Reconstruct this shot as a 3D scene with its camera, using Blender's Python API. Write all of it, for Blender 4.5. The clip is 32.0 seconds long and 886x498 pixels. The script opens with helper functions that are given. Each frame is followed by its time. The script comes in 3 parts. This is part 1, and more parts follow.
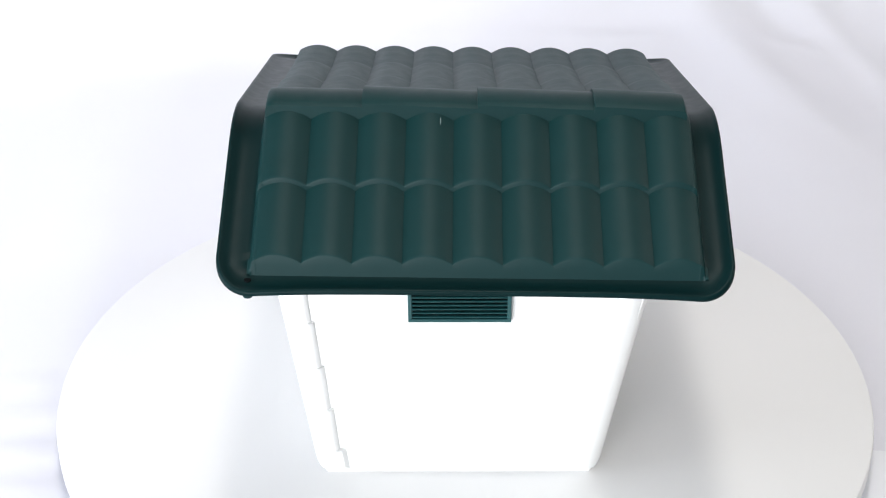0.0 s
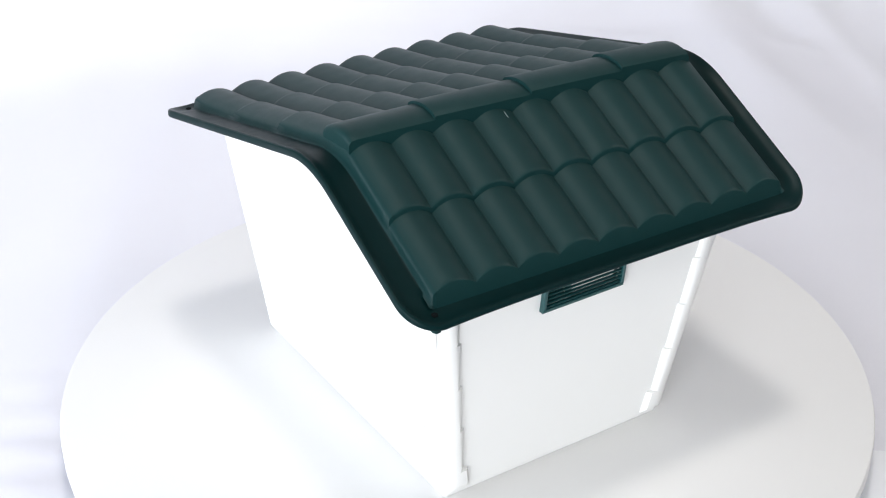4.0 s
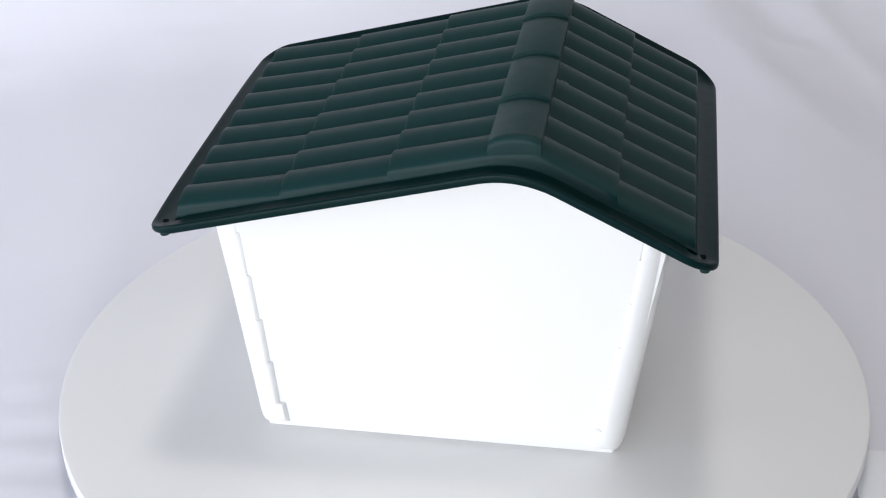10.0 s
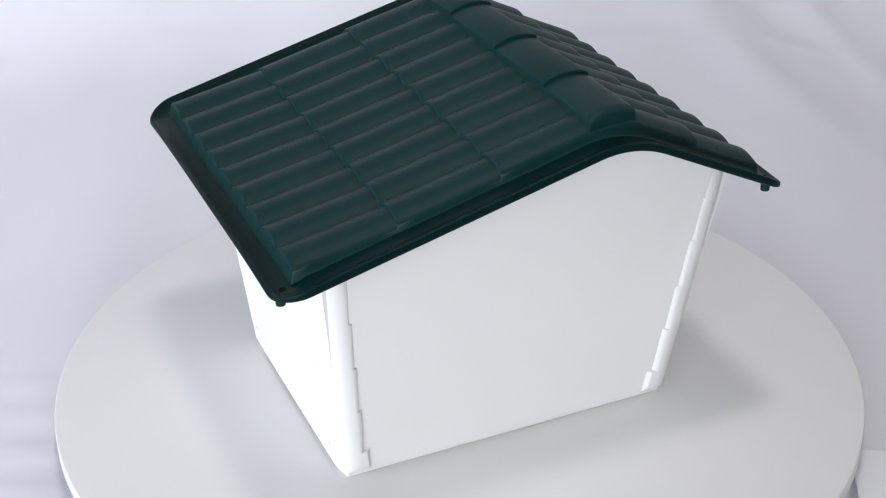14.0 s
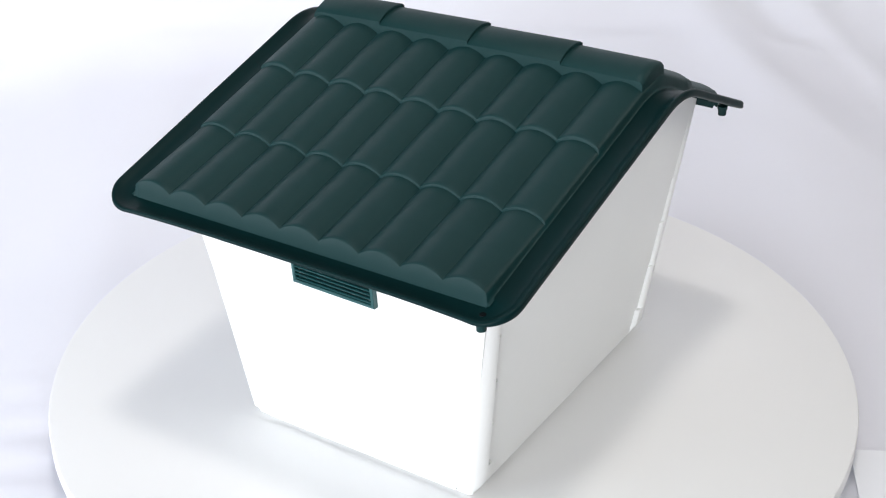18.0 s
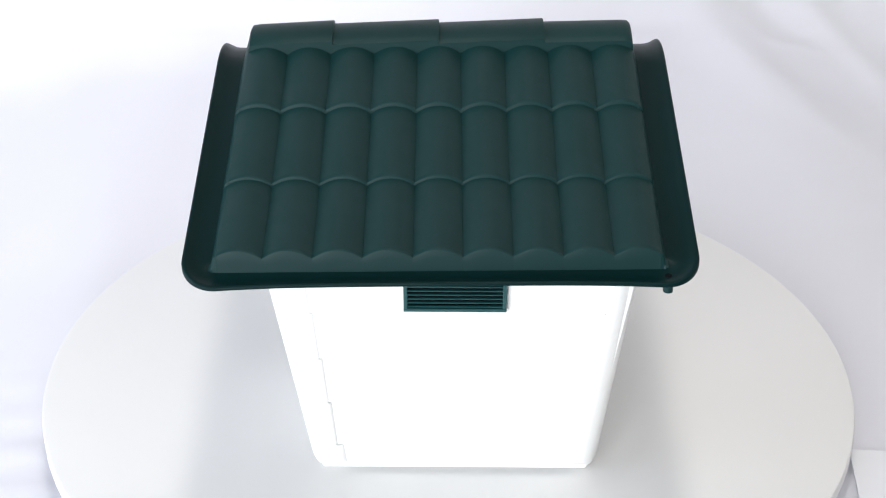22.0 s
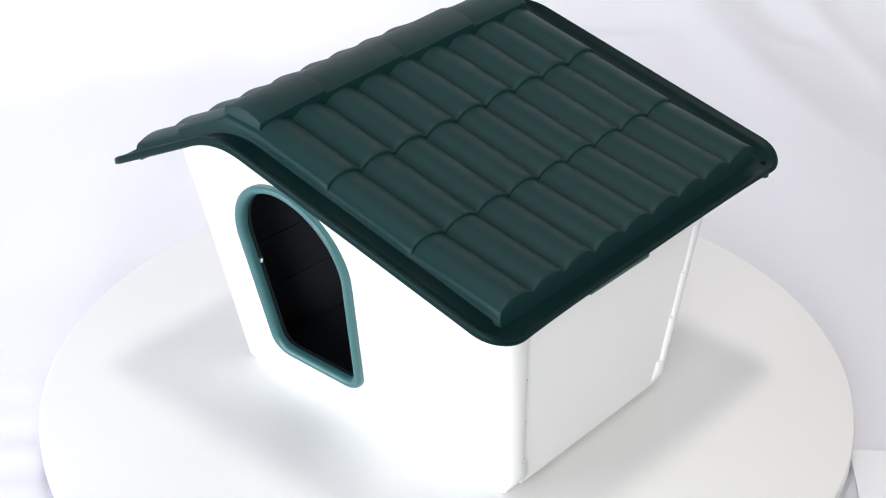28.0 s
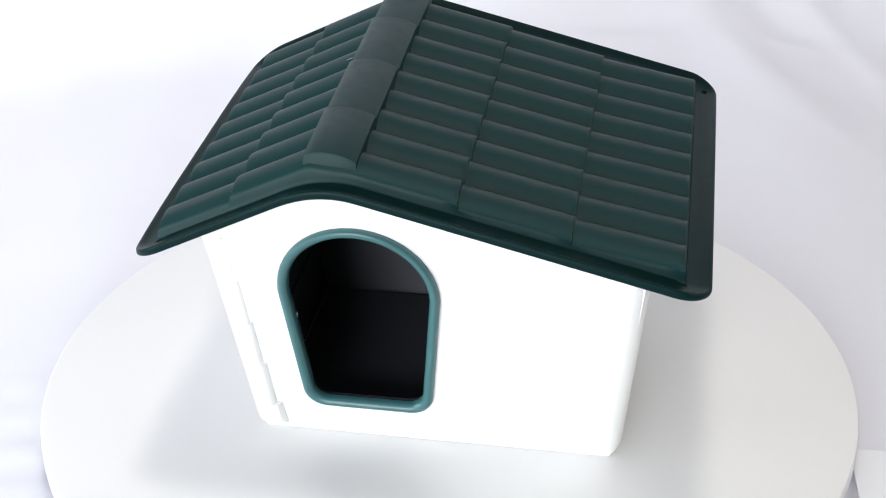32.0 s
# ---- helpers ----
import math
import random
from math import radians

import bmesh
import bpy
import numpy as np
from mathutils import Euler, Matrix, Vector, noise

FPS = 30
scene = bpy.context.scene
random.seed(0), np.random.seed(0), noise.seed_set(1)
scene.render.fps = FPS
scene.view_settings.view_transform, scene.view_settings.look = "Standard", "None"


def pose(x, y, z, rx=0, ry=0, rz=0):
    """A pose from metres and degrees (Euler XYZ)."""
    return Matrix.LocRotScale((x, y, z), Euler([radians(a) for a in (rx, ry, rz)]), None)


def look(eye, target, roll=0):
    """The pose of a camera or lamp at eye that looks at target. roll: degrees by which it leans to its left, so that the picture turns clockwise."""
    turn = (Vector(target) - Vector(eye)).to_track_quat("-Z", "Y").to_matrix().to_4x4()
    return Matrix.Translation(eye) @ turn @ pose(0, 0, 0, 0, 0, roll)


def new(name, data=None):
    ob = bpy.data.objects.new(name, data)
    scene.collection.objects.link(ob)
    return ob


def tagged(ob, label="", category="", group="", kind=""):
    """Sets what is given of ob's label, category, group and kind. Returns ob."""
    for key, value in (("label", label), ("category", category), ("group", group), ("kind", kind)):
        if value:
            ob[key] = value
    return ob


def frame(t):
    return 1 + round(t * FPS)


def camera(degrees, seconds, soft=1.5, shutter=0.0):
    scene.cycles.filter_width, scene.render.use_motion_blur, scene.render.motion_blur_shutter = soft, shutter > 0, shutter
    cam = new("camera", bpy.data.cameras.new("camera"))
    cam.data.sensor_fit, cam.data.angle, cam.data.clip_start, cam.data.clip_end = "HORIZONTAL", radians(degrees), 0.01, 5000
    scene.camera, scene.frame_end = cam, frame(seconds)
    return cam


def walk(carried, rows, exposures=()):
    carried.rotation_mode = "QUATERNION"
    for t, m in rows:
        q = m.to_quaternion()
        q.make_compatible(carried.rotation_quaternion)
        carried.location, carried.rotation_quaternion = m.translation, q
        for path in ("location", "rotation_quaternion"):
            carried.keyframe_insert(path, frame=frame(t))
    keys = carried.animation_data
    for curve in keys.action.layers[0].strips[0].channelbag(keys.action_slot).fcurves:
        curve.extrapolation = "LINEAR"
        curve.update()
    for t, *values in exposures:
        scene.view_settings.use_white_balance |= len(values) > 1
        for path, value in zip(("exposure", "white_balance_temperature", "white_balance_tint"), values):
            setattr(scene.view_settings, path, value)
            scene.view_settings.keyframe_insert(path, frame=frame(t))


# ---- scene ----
# ---- camera and its walk ----
SECONDS = 32.0
cam = camera(32.82, SECONDS, 1.15)
EYE = Vector((0.0, -1.5643, 1.0793))
VIEW = look(EYE, EYE + Vector((-0.00875, 0.86504, -0.50162)), -0.286)
EXPOSURES = [(0.0, 0.42, 6460, 10), (6.0, 0.22, 6400, 10), (9.0, -0.05, 6360, 11), (11.0, -0.20, 6320, 12), (13.0, -0.23, 6320, 12), (15.0, 0.0, 6380, 11),
             (17.0, 0.22, 6400, 10), (20.0, 0.31, 6460, 10), (24.0, 0.32, 6460, 10), (28.0, 0.38, 6500, 10), (32.0, 0.34, 6480, 10)]
walk(cam, [(0.0, VIEW), (SECONDS, VIEW)], EXPOSURES)

# ---- world and light ----
world = bpy.data.worlds.new("sky")
scene.world = world
world.use_nodes = True
sky = world.node_tree.nodes.new("ShaderNodeTexSky")
sky.sky_type = "NISHITA"
sky.sun_disc = False
sky.sun_elevation, sky.sun_rotation = radians(40), radians(200)
backing = world.node_tree.nodes["Background"]
backing.inputs["Strength"].default_value = 0.1
world.node_tree.links.new(sky.outputs["Color"], backing.inputs["Color"])

# the room: x from left to right, y away from the camera
RX0, RX1, RY0, RY1, RZ0, RZ1 = -3.6, 3.2, -4.2, 2.2, -0.85, 4.3


def window_lamp(name, m, width, height, watts, colour):
    data = bpy.data.lights.new(name, "AREA")
    data.shape, data.size, data.size_y = "RECTANGLE", width, height
    data.energy, data.color = watts, colour
    ob = new(name, data)
    ob.matrix_world = m
    return ob


LEFT_WINDOW = (-3.9, 0.9, -0.20, 2.00)       # y0, y1, z0, z1
RIGHT_WINDOW = (-0.8, 1.0, 1.80, 3.20)
REAR_WINDOW = (-3.4, -0.4, -0.10, 2.20)        # x0, x1, z0, z1


def lamp_in(name, x, opening, watts, colour):
    y, z = (opening[0] + opening[1]) / 2, (opening[2] + opening[3]) / 2
    window_lamp(name, look((x, y, z), (0, y, z)), opening[3] - opening[2], opening[1] - opening[0], watts, colour)


lamp_in("left_window_daylight", RX0 - 0.03, LEFT_WINDOW, 212, (0.890, 0.934, 1.0))
lamp_in("right_window_daylight", RX1 + 0.03, RIGHT_WINDOW, 46, (1.0, 0.955, 0.86))
x, z = (REAR_WINDOW[0] + REAR_WINDOW[1]) / 2, (REAR_WINDOW[2] + REAR_WINDOW[3]) / 2
window_lamp("rear_window_daylight", look((x, RY0 - 0.03, z), (x, 0, z)), REAR_WINDOW[1] - REAR_WINDOW[0], REAR_WINDOW[3] - REAR_WINDOW[2], 190, (0.950, 0.968, 1.0))

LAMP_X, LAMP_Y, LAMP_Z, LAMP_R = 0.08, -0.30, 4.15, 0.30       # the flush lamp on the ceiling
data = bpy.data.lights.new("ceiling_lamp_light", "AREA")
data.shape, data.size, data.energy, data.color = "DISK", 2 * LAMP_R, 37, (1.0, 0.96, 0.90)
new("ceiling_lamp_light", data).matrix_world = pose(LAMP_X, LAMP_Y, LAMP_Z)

# ---- materials ----


def material(name, colour, rough, metal=0.0, vary=0.06, scale=12.0, bump=0.0, bump_scale=300.0, spec=0.5, sheen=0.0):
    m = bpy.data.materials.new(name)
    m.use_nodes = True
    nodes, links = m.node_tree.nodes, m.node_tree.links
    sh = nodes["Principled BSDF"]
    sh.inputs["Roughness"].default_value = rough
    sh.inputs["Metallic"].default_value = metal
    sh.inputs["Specular IOR Level"].default_value = spec
    if sheen:
        sh.inputs["Sheen Weight"].default_value = sheen
    coord = nodes.new("ShaderNodeTexCoord")
    big = nodes.new("ShaderNodeTexNoise")
    big.inputs["Scale"].default_value = scale
    big.inputs["Detail"].default_value = 5
    links.new(coord.outputs["Object"], big.inputs["Vector"])
    mix = nodes.new("ShaderNodeMix")
    mix.data_type = "RGBA"
    lo = [c * (1 - vary) for c in colour]
    hi = [min(1.0, c * (1 + vary)) for c in colour]
    mix.inputs["A"].default_value = (*lo, 1)
    mix.inputs["B"].default_value = (*hi, 1)
    links.new(big.outputs["Fac"], mix.inputs["Factor"])
    links.new(mix.outputs["Result"], sh.inputs["Base Color"])
    ramp = nodes.new("ShaderNodeMapRange")
    ramp.inputs["To Min"].default_value = max(0.0, rough - 0.07)
    ramp.inputs["To Max"].default_value = min(1.0, rough + 0.07)
    fine = nodes.new("ShaderNodeTexNoise")
    fine.inputs["Scale"].default_value = scale * 7
    fine.inputs["Detail"].default_value = 4
    links.new(coord.outputs["Object"], fine.inputs["Vector"])
    links.new(fine.outputs["Fac"], ramp.inputs["Value"])
    links.new(ramp.outputs["Result"], sh.inputs["Roughness"])
    if bump:
        grain = nodes.new("ShaderNodeTexNoise")
        grain.inputs["Scale"].default_value = bump_scale
        grain.inputs["Detail"].default_value = 3
        links.new(coord.outputs["Object"], grain.inputs["Vector"])
        b = nodes.new("ShaderNodeBump")
        b.inputs["Strength"].default_value = bump
        b.inputs["Distance"].default_value = 0.001
        links.new(grain.outputs["Fac"], b.inputs["Height"])
        links.new(b.outputs["Normal"], sh.inputs["Normal"])
    return m


GREEN = material("green_plastic", (0.0019, 0.0248, 0.0256), 0.52, vary=0.14, scale=9, bump=0.10, bump_scale=900, spec=0.23)
# the roof's green again, smoother, with the gutter's shade put into a darker base
GREEN_SHADED = material("green_plastic_shaded", (0.0012, 0.0142, 0.0150), 0.40, vary=0.10, scale=11, bump=0.03, bump_scale=500, spec=0.10)
GREEN_SMOOTH = material("green_plastic_smooth", (0.010, 0.066, 0.069), 0.42, vary=0.08, scale=14, bump=0.05, bump_scale=700)
TEAL = material("teal_plastic", (0.040, 0.125, 0.130), 0.34, vary=0.08, scale=14, bump=0.05, bump_scale=700)
WHITE = material("white_plastic", (0.83, 0.835, 0.825), 0.38, vary=0.015, scale=6, bump=0.06, bump_scale=500)
DISC = material("white_laminate", (0.765, 0.76, 0.75), 0.34, vary=0.012, scale=5)
# black for the discs that stand in for the dark inside the holes
BLACK = material("black_hole_dark", (0.008, 0.010, 0.011), 0.9, vary=0.1, scale=20, spec=0.0)
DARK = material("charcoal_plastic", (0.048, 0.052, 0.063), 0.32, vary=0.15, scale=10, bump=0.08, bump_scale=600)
CLOTH = material("white_cotton", (0.785, 0.784, 0.842), 0.95, vary=0.02, scale=4, bump=0.5, bump_scale=1400, spec=0.1, sheen=0.15)
PAPER = material("white_paper", (0.85, 0.86, 0.90), 0.8, vary=0.02, scale=8, spec=0.2)
CEILING = material("ceiling_paint", (0.24, 0.24, 0.24), 0.85, vary=0.02, scale=2, bump=0.2, bump_scale=120, spec=0.2)
PAINT = material("wall_paint", (0.365, 0.365, 0.365), 0.85, vary=0.03, scale=2, bump=0.2, bump_scale=120, spec=0.2)
CARPET = material("grey_floor", (0.29, 0.287, 0.28), 0.8, vary=0.12, scale=3, bump=0.3, bump_scale=150, spec=0.2)
WOOD = material("table_wood", (0.28, 0.18, 0.10), 0.5, vary=0.2, scale=8, bump=0.1, bump_scale=80)
SCUFF = material("scuff_mark", (0.16, 0.22, 0.22), 0.6, vary=0.1, scale=100)

# ---- mesh helpers ----


def mesh_of(name, bm, mat, smooth=None):
    me = bpy.data.meshes.new(name)
    bmesh.ops.recalc_face_normals(bm, faces=bm.faces)
    if smooth is not None:
        for f in bm.faces:
            f.smooth = True
        for e in bm.edges:
            if len(e.link_faces) == 2 and e.calc_face_angle(0) > radians(smooth):
                e.smooth = False
    bm.to_mesh(me)
    bm.free()
    me.materials.append(mat)
    return me


def part(name, bm, mat, parent, label="", smooth=None):
    ob = new(name, mesh_of(name, bm, mat, smooth))
    ob.parent = parent
    if label:
        tagged(ob, label)
    return ob


def add_box(bm, x0, x1, y0, y1, z0, z1, bevel=0.0):
    r = bmesh.ops.create_cube(bm, size=1.0, matrix=Matrix.Translation(((x0 + x1) / 2, (y0 + y1) / 2, (z0 + z1) / 2))
                              @ Matrix.Diagonal((x1 - x0, y1 - y0, z1 - z0, 1)))
    if bevel:
        edges = {e for v in r["verts"] for e in v.link_edges}
        bmesh.ops.bevel(bm, geom=list(edges), offset=bevel, segments=2, affect="EDGES")


def add_cylinder(bm, centre, radius, height, segments=24, radius_top=None):
    bmesh.ops.create_cone(bm, cap_ends=True, segments=segments, radius1=radius, radius2=radius if radius_top is None else radius_top,
                          depth=height, matrix=Matrix.Translation(centre))


def loft(bm, rings, closed_ring=True, closed_path=False, cap=False):
    """Faces between successive rings of points."""
    vs = [[bm.verts.new(p) for p in ring] for ring in rings]
    n = len(vs[0])
    pairs = list(zip(vs, vs[1:])) + ([(vs[-1], vs[0])] if closed_path else [])
    for a, b in pairs:
        for i in range(n if closed_ring else n - 1):
            j = (i + 1) % n
            bm.faces.new((a[i], a[j], b[j], b[i]))
    if cap:
        bm.faces.new(vs[0])
        bm.faces.new(vs[-1])
    return vs


def grid_faces(bm, rows):
    vs = [[bm.verts.new(p) for p in row] for row in rows]
    for a, b in zip(vs, vs[1:]):
        for i in range(len(a) - 1):
            bm.faces.new((a[i], a[i + 1], b[i + 1], b[i]))
    return vs


# ---- the room and the backdrop ----


def setting(name, bm, mat, label, smooth=None):
    return tagged(new(name, mesh_of(name, bm, mat, smooth)), label, "", "", "structure")


def wall_with_opening(name, axis, at, thick, a0, a1, z0, z1, opening):
    """A wall across axis at a place, from a0 to a1, with one rectangular opening."""
    bm = bmesh.new()
    o0, o1, p0, p1 = opening
    for b0, b1, c0, c1 in ((a0, o0, z0, z1), (o1, a1, z0, z1), (o0, o1, z0, p0), (o0, o1, p1, z1)):
        if axis == "x":
            add_box(bm, at, at + thick, b0, b1, c0, c1)
        else:
            add_box(bm, b0, b1, at, at + thick, c0, c1)
    return setting(name, bm, PAINT, "plain grey painted wall with a window opening")


wall_with_opening("wall_west", "x", RX0 - 0.1, 0.1, RY0, RY1, RZ0, RZ1, LEFT_WINDOW)
wall_with_opening("wall_east", "x", RX1, 0.1, RY0, RY1, RZ0, RZ1, RIGHT_WINDOW)
wall_with_opening("wall_south", "y", RY0 - 0.1, 0.1, RX0, RX1, RZ0, RZ1, REAR_WINDOW)
bm = bmesh.new()
add_box(bm, RX0, RX1, RY1, RY1 + 0.1, RZ0, RZ1)
setting("wall_north", bm, PAINT, "plain grey painted wall behind the hung sheet")
bm = bmesh.new()
add_box(bm, RX0, RX1, RY0, RY1, RZ1, RZ1 + 0.1)
setting("ceiling", bm, CEILING, "plain dark grey ceiling")
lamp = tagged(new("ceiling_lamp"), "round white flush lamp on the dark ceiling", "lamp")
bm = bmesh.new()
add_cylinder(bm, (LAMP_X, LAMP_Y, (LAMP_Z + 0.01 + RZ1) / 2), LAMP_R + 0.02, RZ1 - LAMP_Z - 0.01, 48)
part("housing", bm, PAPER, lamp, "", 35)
bm = bmesh.new()
add_box(bm, RX0, RX1, RY0, RY1, RZ0 - 0.1, RZ0)
setting("floor", bm, CARPET, "plain grey floor of the room")

TABLE_Z = -0.058


def hang(x, s):
    """A point of the sheet: s runs along it from the front edge over the table and up the back."""
    flat, r = 1.75, 0.55
    y0 = -0.72
    if s < flat:
        y, z, ny, nz = y0 + s, 0.0, 0.0, 1.0
    elif s < flat + r * math.pi / 2:
        a = (s - flat) / r
        y, z, ny, nz = y0 + flat + r * math.sin(a), r * (1 - math.cos(a)), -math.sin(a), math.cos(a)
    else:
        y, z, ny, nz = y0 + flat + r, r + (s - flat - r * math.pi / 2), -1.0, 0.0
    up = min(1.0, max(0.0, (s - flat) / 0.9))
    flatness = max(0.0, nz)
    d = 0.006 * noise.noise((x * 1.3 + 0.35 * z, s * 0.8, 3.0))
    d += up * 0.060 * noise.noise((x * 1.8 - 0.9 * z, s * 0.35, 9.0))
    d += up * 0.030 * noise.noise((x * 4.2 + 2.2 * z, s * 0.6, 5.0))
    d += 0.0025 * noise.noise((x * 7.0 + 1.5 * s, s * 4.0, 1.0))
    # soft folds that fan out from a gather high on the sheet
    for k, (fx, lean, wide, deep) in enumerate(((0.44, 0.42, 0.050, 0.016), (0.56, 0.60, 0.040, -0.014), (0.66, 0.75, 0.045, 0.011), (0.30, 0.20, 0.070, -0.008),
                                               (-0.62, -0.35, 0.060, 0.010), (-0.86, -0.50, 0.070, -0.009), (-0.25, -0.12, 0.080, 0.006))):
        q = (x - fx) - lean * (1.37 - y)
        rise = min(1.0, max(0.0, (y - 0.52) / 0.55))
        d += rise * deep * math.exp(-(q / (wide * (1 + 0.6 * (1.5 - y)))) ** 2)
    d -= up * 0.10 * (math.sqrt(max(0.0, x - 0.25) ** 2 + 0.01) - 0.1)
    # a thin pressed crease beside the disc
    q = (x + 0.555) + 0.60 * (y - 0.05)
    d += 0.0030 * math.exp(-(q / 0.006) ** 2) * math.exp(-((y - 0.01) / 0.07) ** 2)
    d = d if nz < 0.95 else max(d, -0.004) + 0.002
    if x < -0.40 and -0.45 < y < 0.15:      # creases across the cloth beside the disc
        m = min(1.0, (-0.40 - x) / 0.08) * math.sin(math.pi * (y + 0.45) / 0.60)
        d += m * (0.0005 + 0.0018 * math.sin(2 * math.pi * y / 0.075 + 5 * x))
    # beyond the narrow table the cloth slopes down on both sides
    over = max(0.0, abs(x) - (0.54 if x > 0 else 0.50))
    drop = (0.30 if x > 0 else 0.22) * (math.sqrt(over * over + 0.0064) - 0.08) * flatness
    return Vector((x, y + ny * d, TABLE_Z + z + nz * d - drop))


bm = bmesh.new()
grid_faces(bm, [[hang(-1.9 + 3.8 * i / 190, 0.0 + 3.9 * j / 195) for i in range(191)] for j in range(196)])
setting("backdrop", bm, CLOTH, "white cotton sheet hung behind and spread over the table", 80)

bm = bmesh.new()
add_box(bm, -0.50, 0.50, -0.70, 1.00, TABLE_Z - 0.045, TABLE_Z - 0.012, 0.004)
table = tagged(new("table"), "wooden table hidden under the white sheet", "table")
part("tabletop", bm, WOOD, table)
for sx in (-0.45, 0.45):
    for sy in (-0.62, 0.92):
        bm = bmesh.new()
        add_box(bm, sx - 0.03, sx + 0.03, sy - 0.03, sy + 0.03, RZ0, TABLE_Z - 0.045, 0.004)
        part("leg", bm, WOOD, table)

# a folded white sheet of paper under the disc's edge
bm = bmesh.new()
rings = []
for i in range(13):
    ring = []
    for lift, order in ((0.0060, range(9)), (0.0040, range(8, -1, -1))):
        for j in order:
            x, y = 0.478 + 0.20 * i / 12 - 0.03 * j / 8, -0.100 - 0.30 * j / 8 - 0.012 * i / 12
            ring.append((x, y, hang(x, y + 0.72).z + lift + 0.001 * math.sin(9 * x + 5 * y)))
    rings.append(ring)
loft(bm, rings, cap=True)
tagged(new("paper_sheet", mesh_of("paper_sheet", bm, PAPER, 60)), "plain white sheet of paper lying on the cloth", "paper")

# ---- the turntable ----
turntable = tagged(new("turntable"), "round white turntable disc turning on the sheet-covered table", "turntable")
DISC_X, DISC_Y, DISC_R = 0.0097, -0.0075, 0.5002


def build_turntable():
    bm = bmesh.new()
    n = 160
    rings = []
    for r, z in ((0.0005, 0.0), (DISC_R * 0.5, 0.0), (DISC_R - 0.004, 0.0), (DISC_R - 0.001, -0.001), (DISC_R, -0.004), (DISC_R, -0.020),
                 (DISC_R - 0.002, -0.023), (0.3, -0.023), (0.0005, -0.023)):
        rings.append([(DISC_X + r * math.cos(2 * math.pi * i / n), DISC_Y + r * math.sin(2 * math.pi * i / n), z) for i in range(n)])
    loft(bm, rings, cap=True)
    part("disc", bm, DISC, turntable, "white laminated disc", 35)
    bm = bmesh.new()
    add_cylinder(bm, (0, 0, -0.0395), 0.16, 0.034, 64)
    part("pedestal", bm, WHITE, turntable, "", 35)


build_turntable()

# ---- the pet house: x from the back to the front, y from the short slope to the long slope ----
house = tagged(new("pet_house"), "white plastic pet house with a green tile-pattern roof on the turntable", "pet house")
BX0, BX1, BY0, BY1 = -0.146, 0.150, -0.2025, 0.2015     # outer faces at the ground
LEAN, LEAN_B = 0.150, 0.1003
ROOF_X0, ROOF_X1, ROOF_Y0, ROOF_Y1 = -0.2459, 0.2749, -0.3015, 0.2954
TX0, TX1 = -0.2050, 0.2380                              # tile field


def zlow(y):
    """Underside of the roof's rim: two slopes, rounded where they meet."""
    a, b = 0.4390 + 0.50 * y, 0.3665 - 0.245 * y
    k = 0.030
    h = max(0.0, min(1.0, 0.5 + 0.5 * (b - a) / k))
    return b + (a - b) * h - k * h * (1 - h)


ROOF_TILT = (radians(-0.315), radians(0.93))             # the roof sits a little lower at the front
ROOF_LIFT = 0.0018


def under(x, y):
    """Height of the tilted roof's underside over a place in the plan."""
    return zlow(y - 0.0017) + ROOF_LIFT + ROOF_TILT[0] * y - ROOF_TILT[1] * x - 0.0008


# body: flat panels that rise from the base, and rounded posts that stand proud of them at the foot
POST_W, POST_R, PANEL_IN, PANEL_T = 0.0385, 0.026, -0.0004, 0.0035
POST_OUT, POST_LEAN, FRONT_LEAN, FRONT_POST_LEAN = 0.0125, 0.113, 0.193, 0.155


def face(side, z):
    """Where a panel's outer face lies at the height z."""
    d = LEAN * z
    return {"back": BX0 - 0.0055 + 0.0183 * z - d, "front": BX1 + FRONT_LEAN * z, "a": BY0 - 0.0045 + 0.015 * z - d, "b": BY1 + 0.0080 + LEAN_B * z}[side]


def post_face(side, z):
    d = POST_OUT + POST_LEAN * z
    return {"back": BX0 - d, "front": BX1 + POST_OUT + FRONT_POST_LEAN * z, "a": BY0 - d - 0.014 * z, "b": BY1 + d - 0.023 * z}[side]


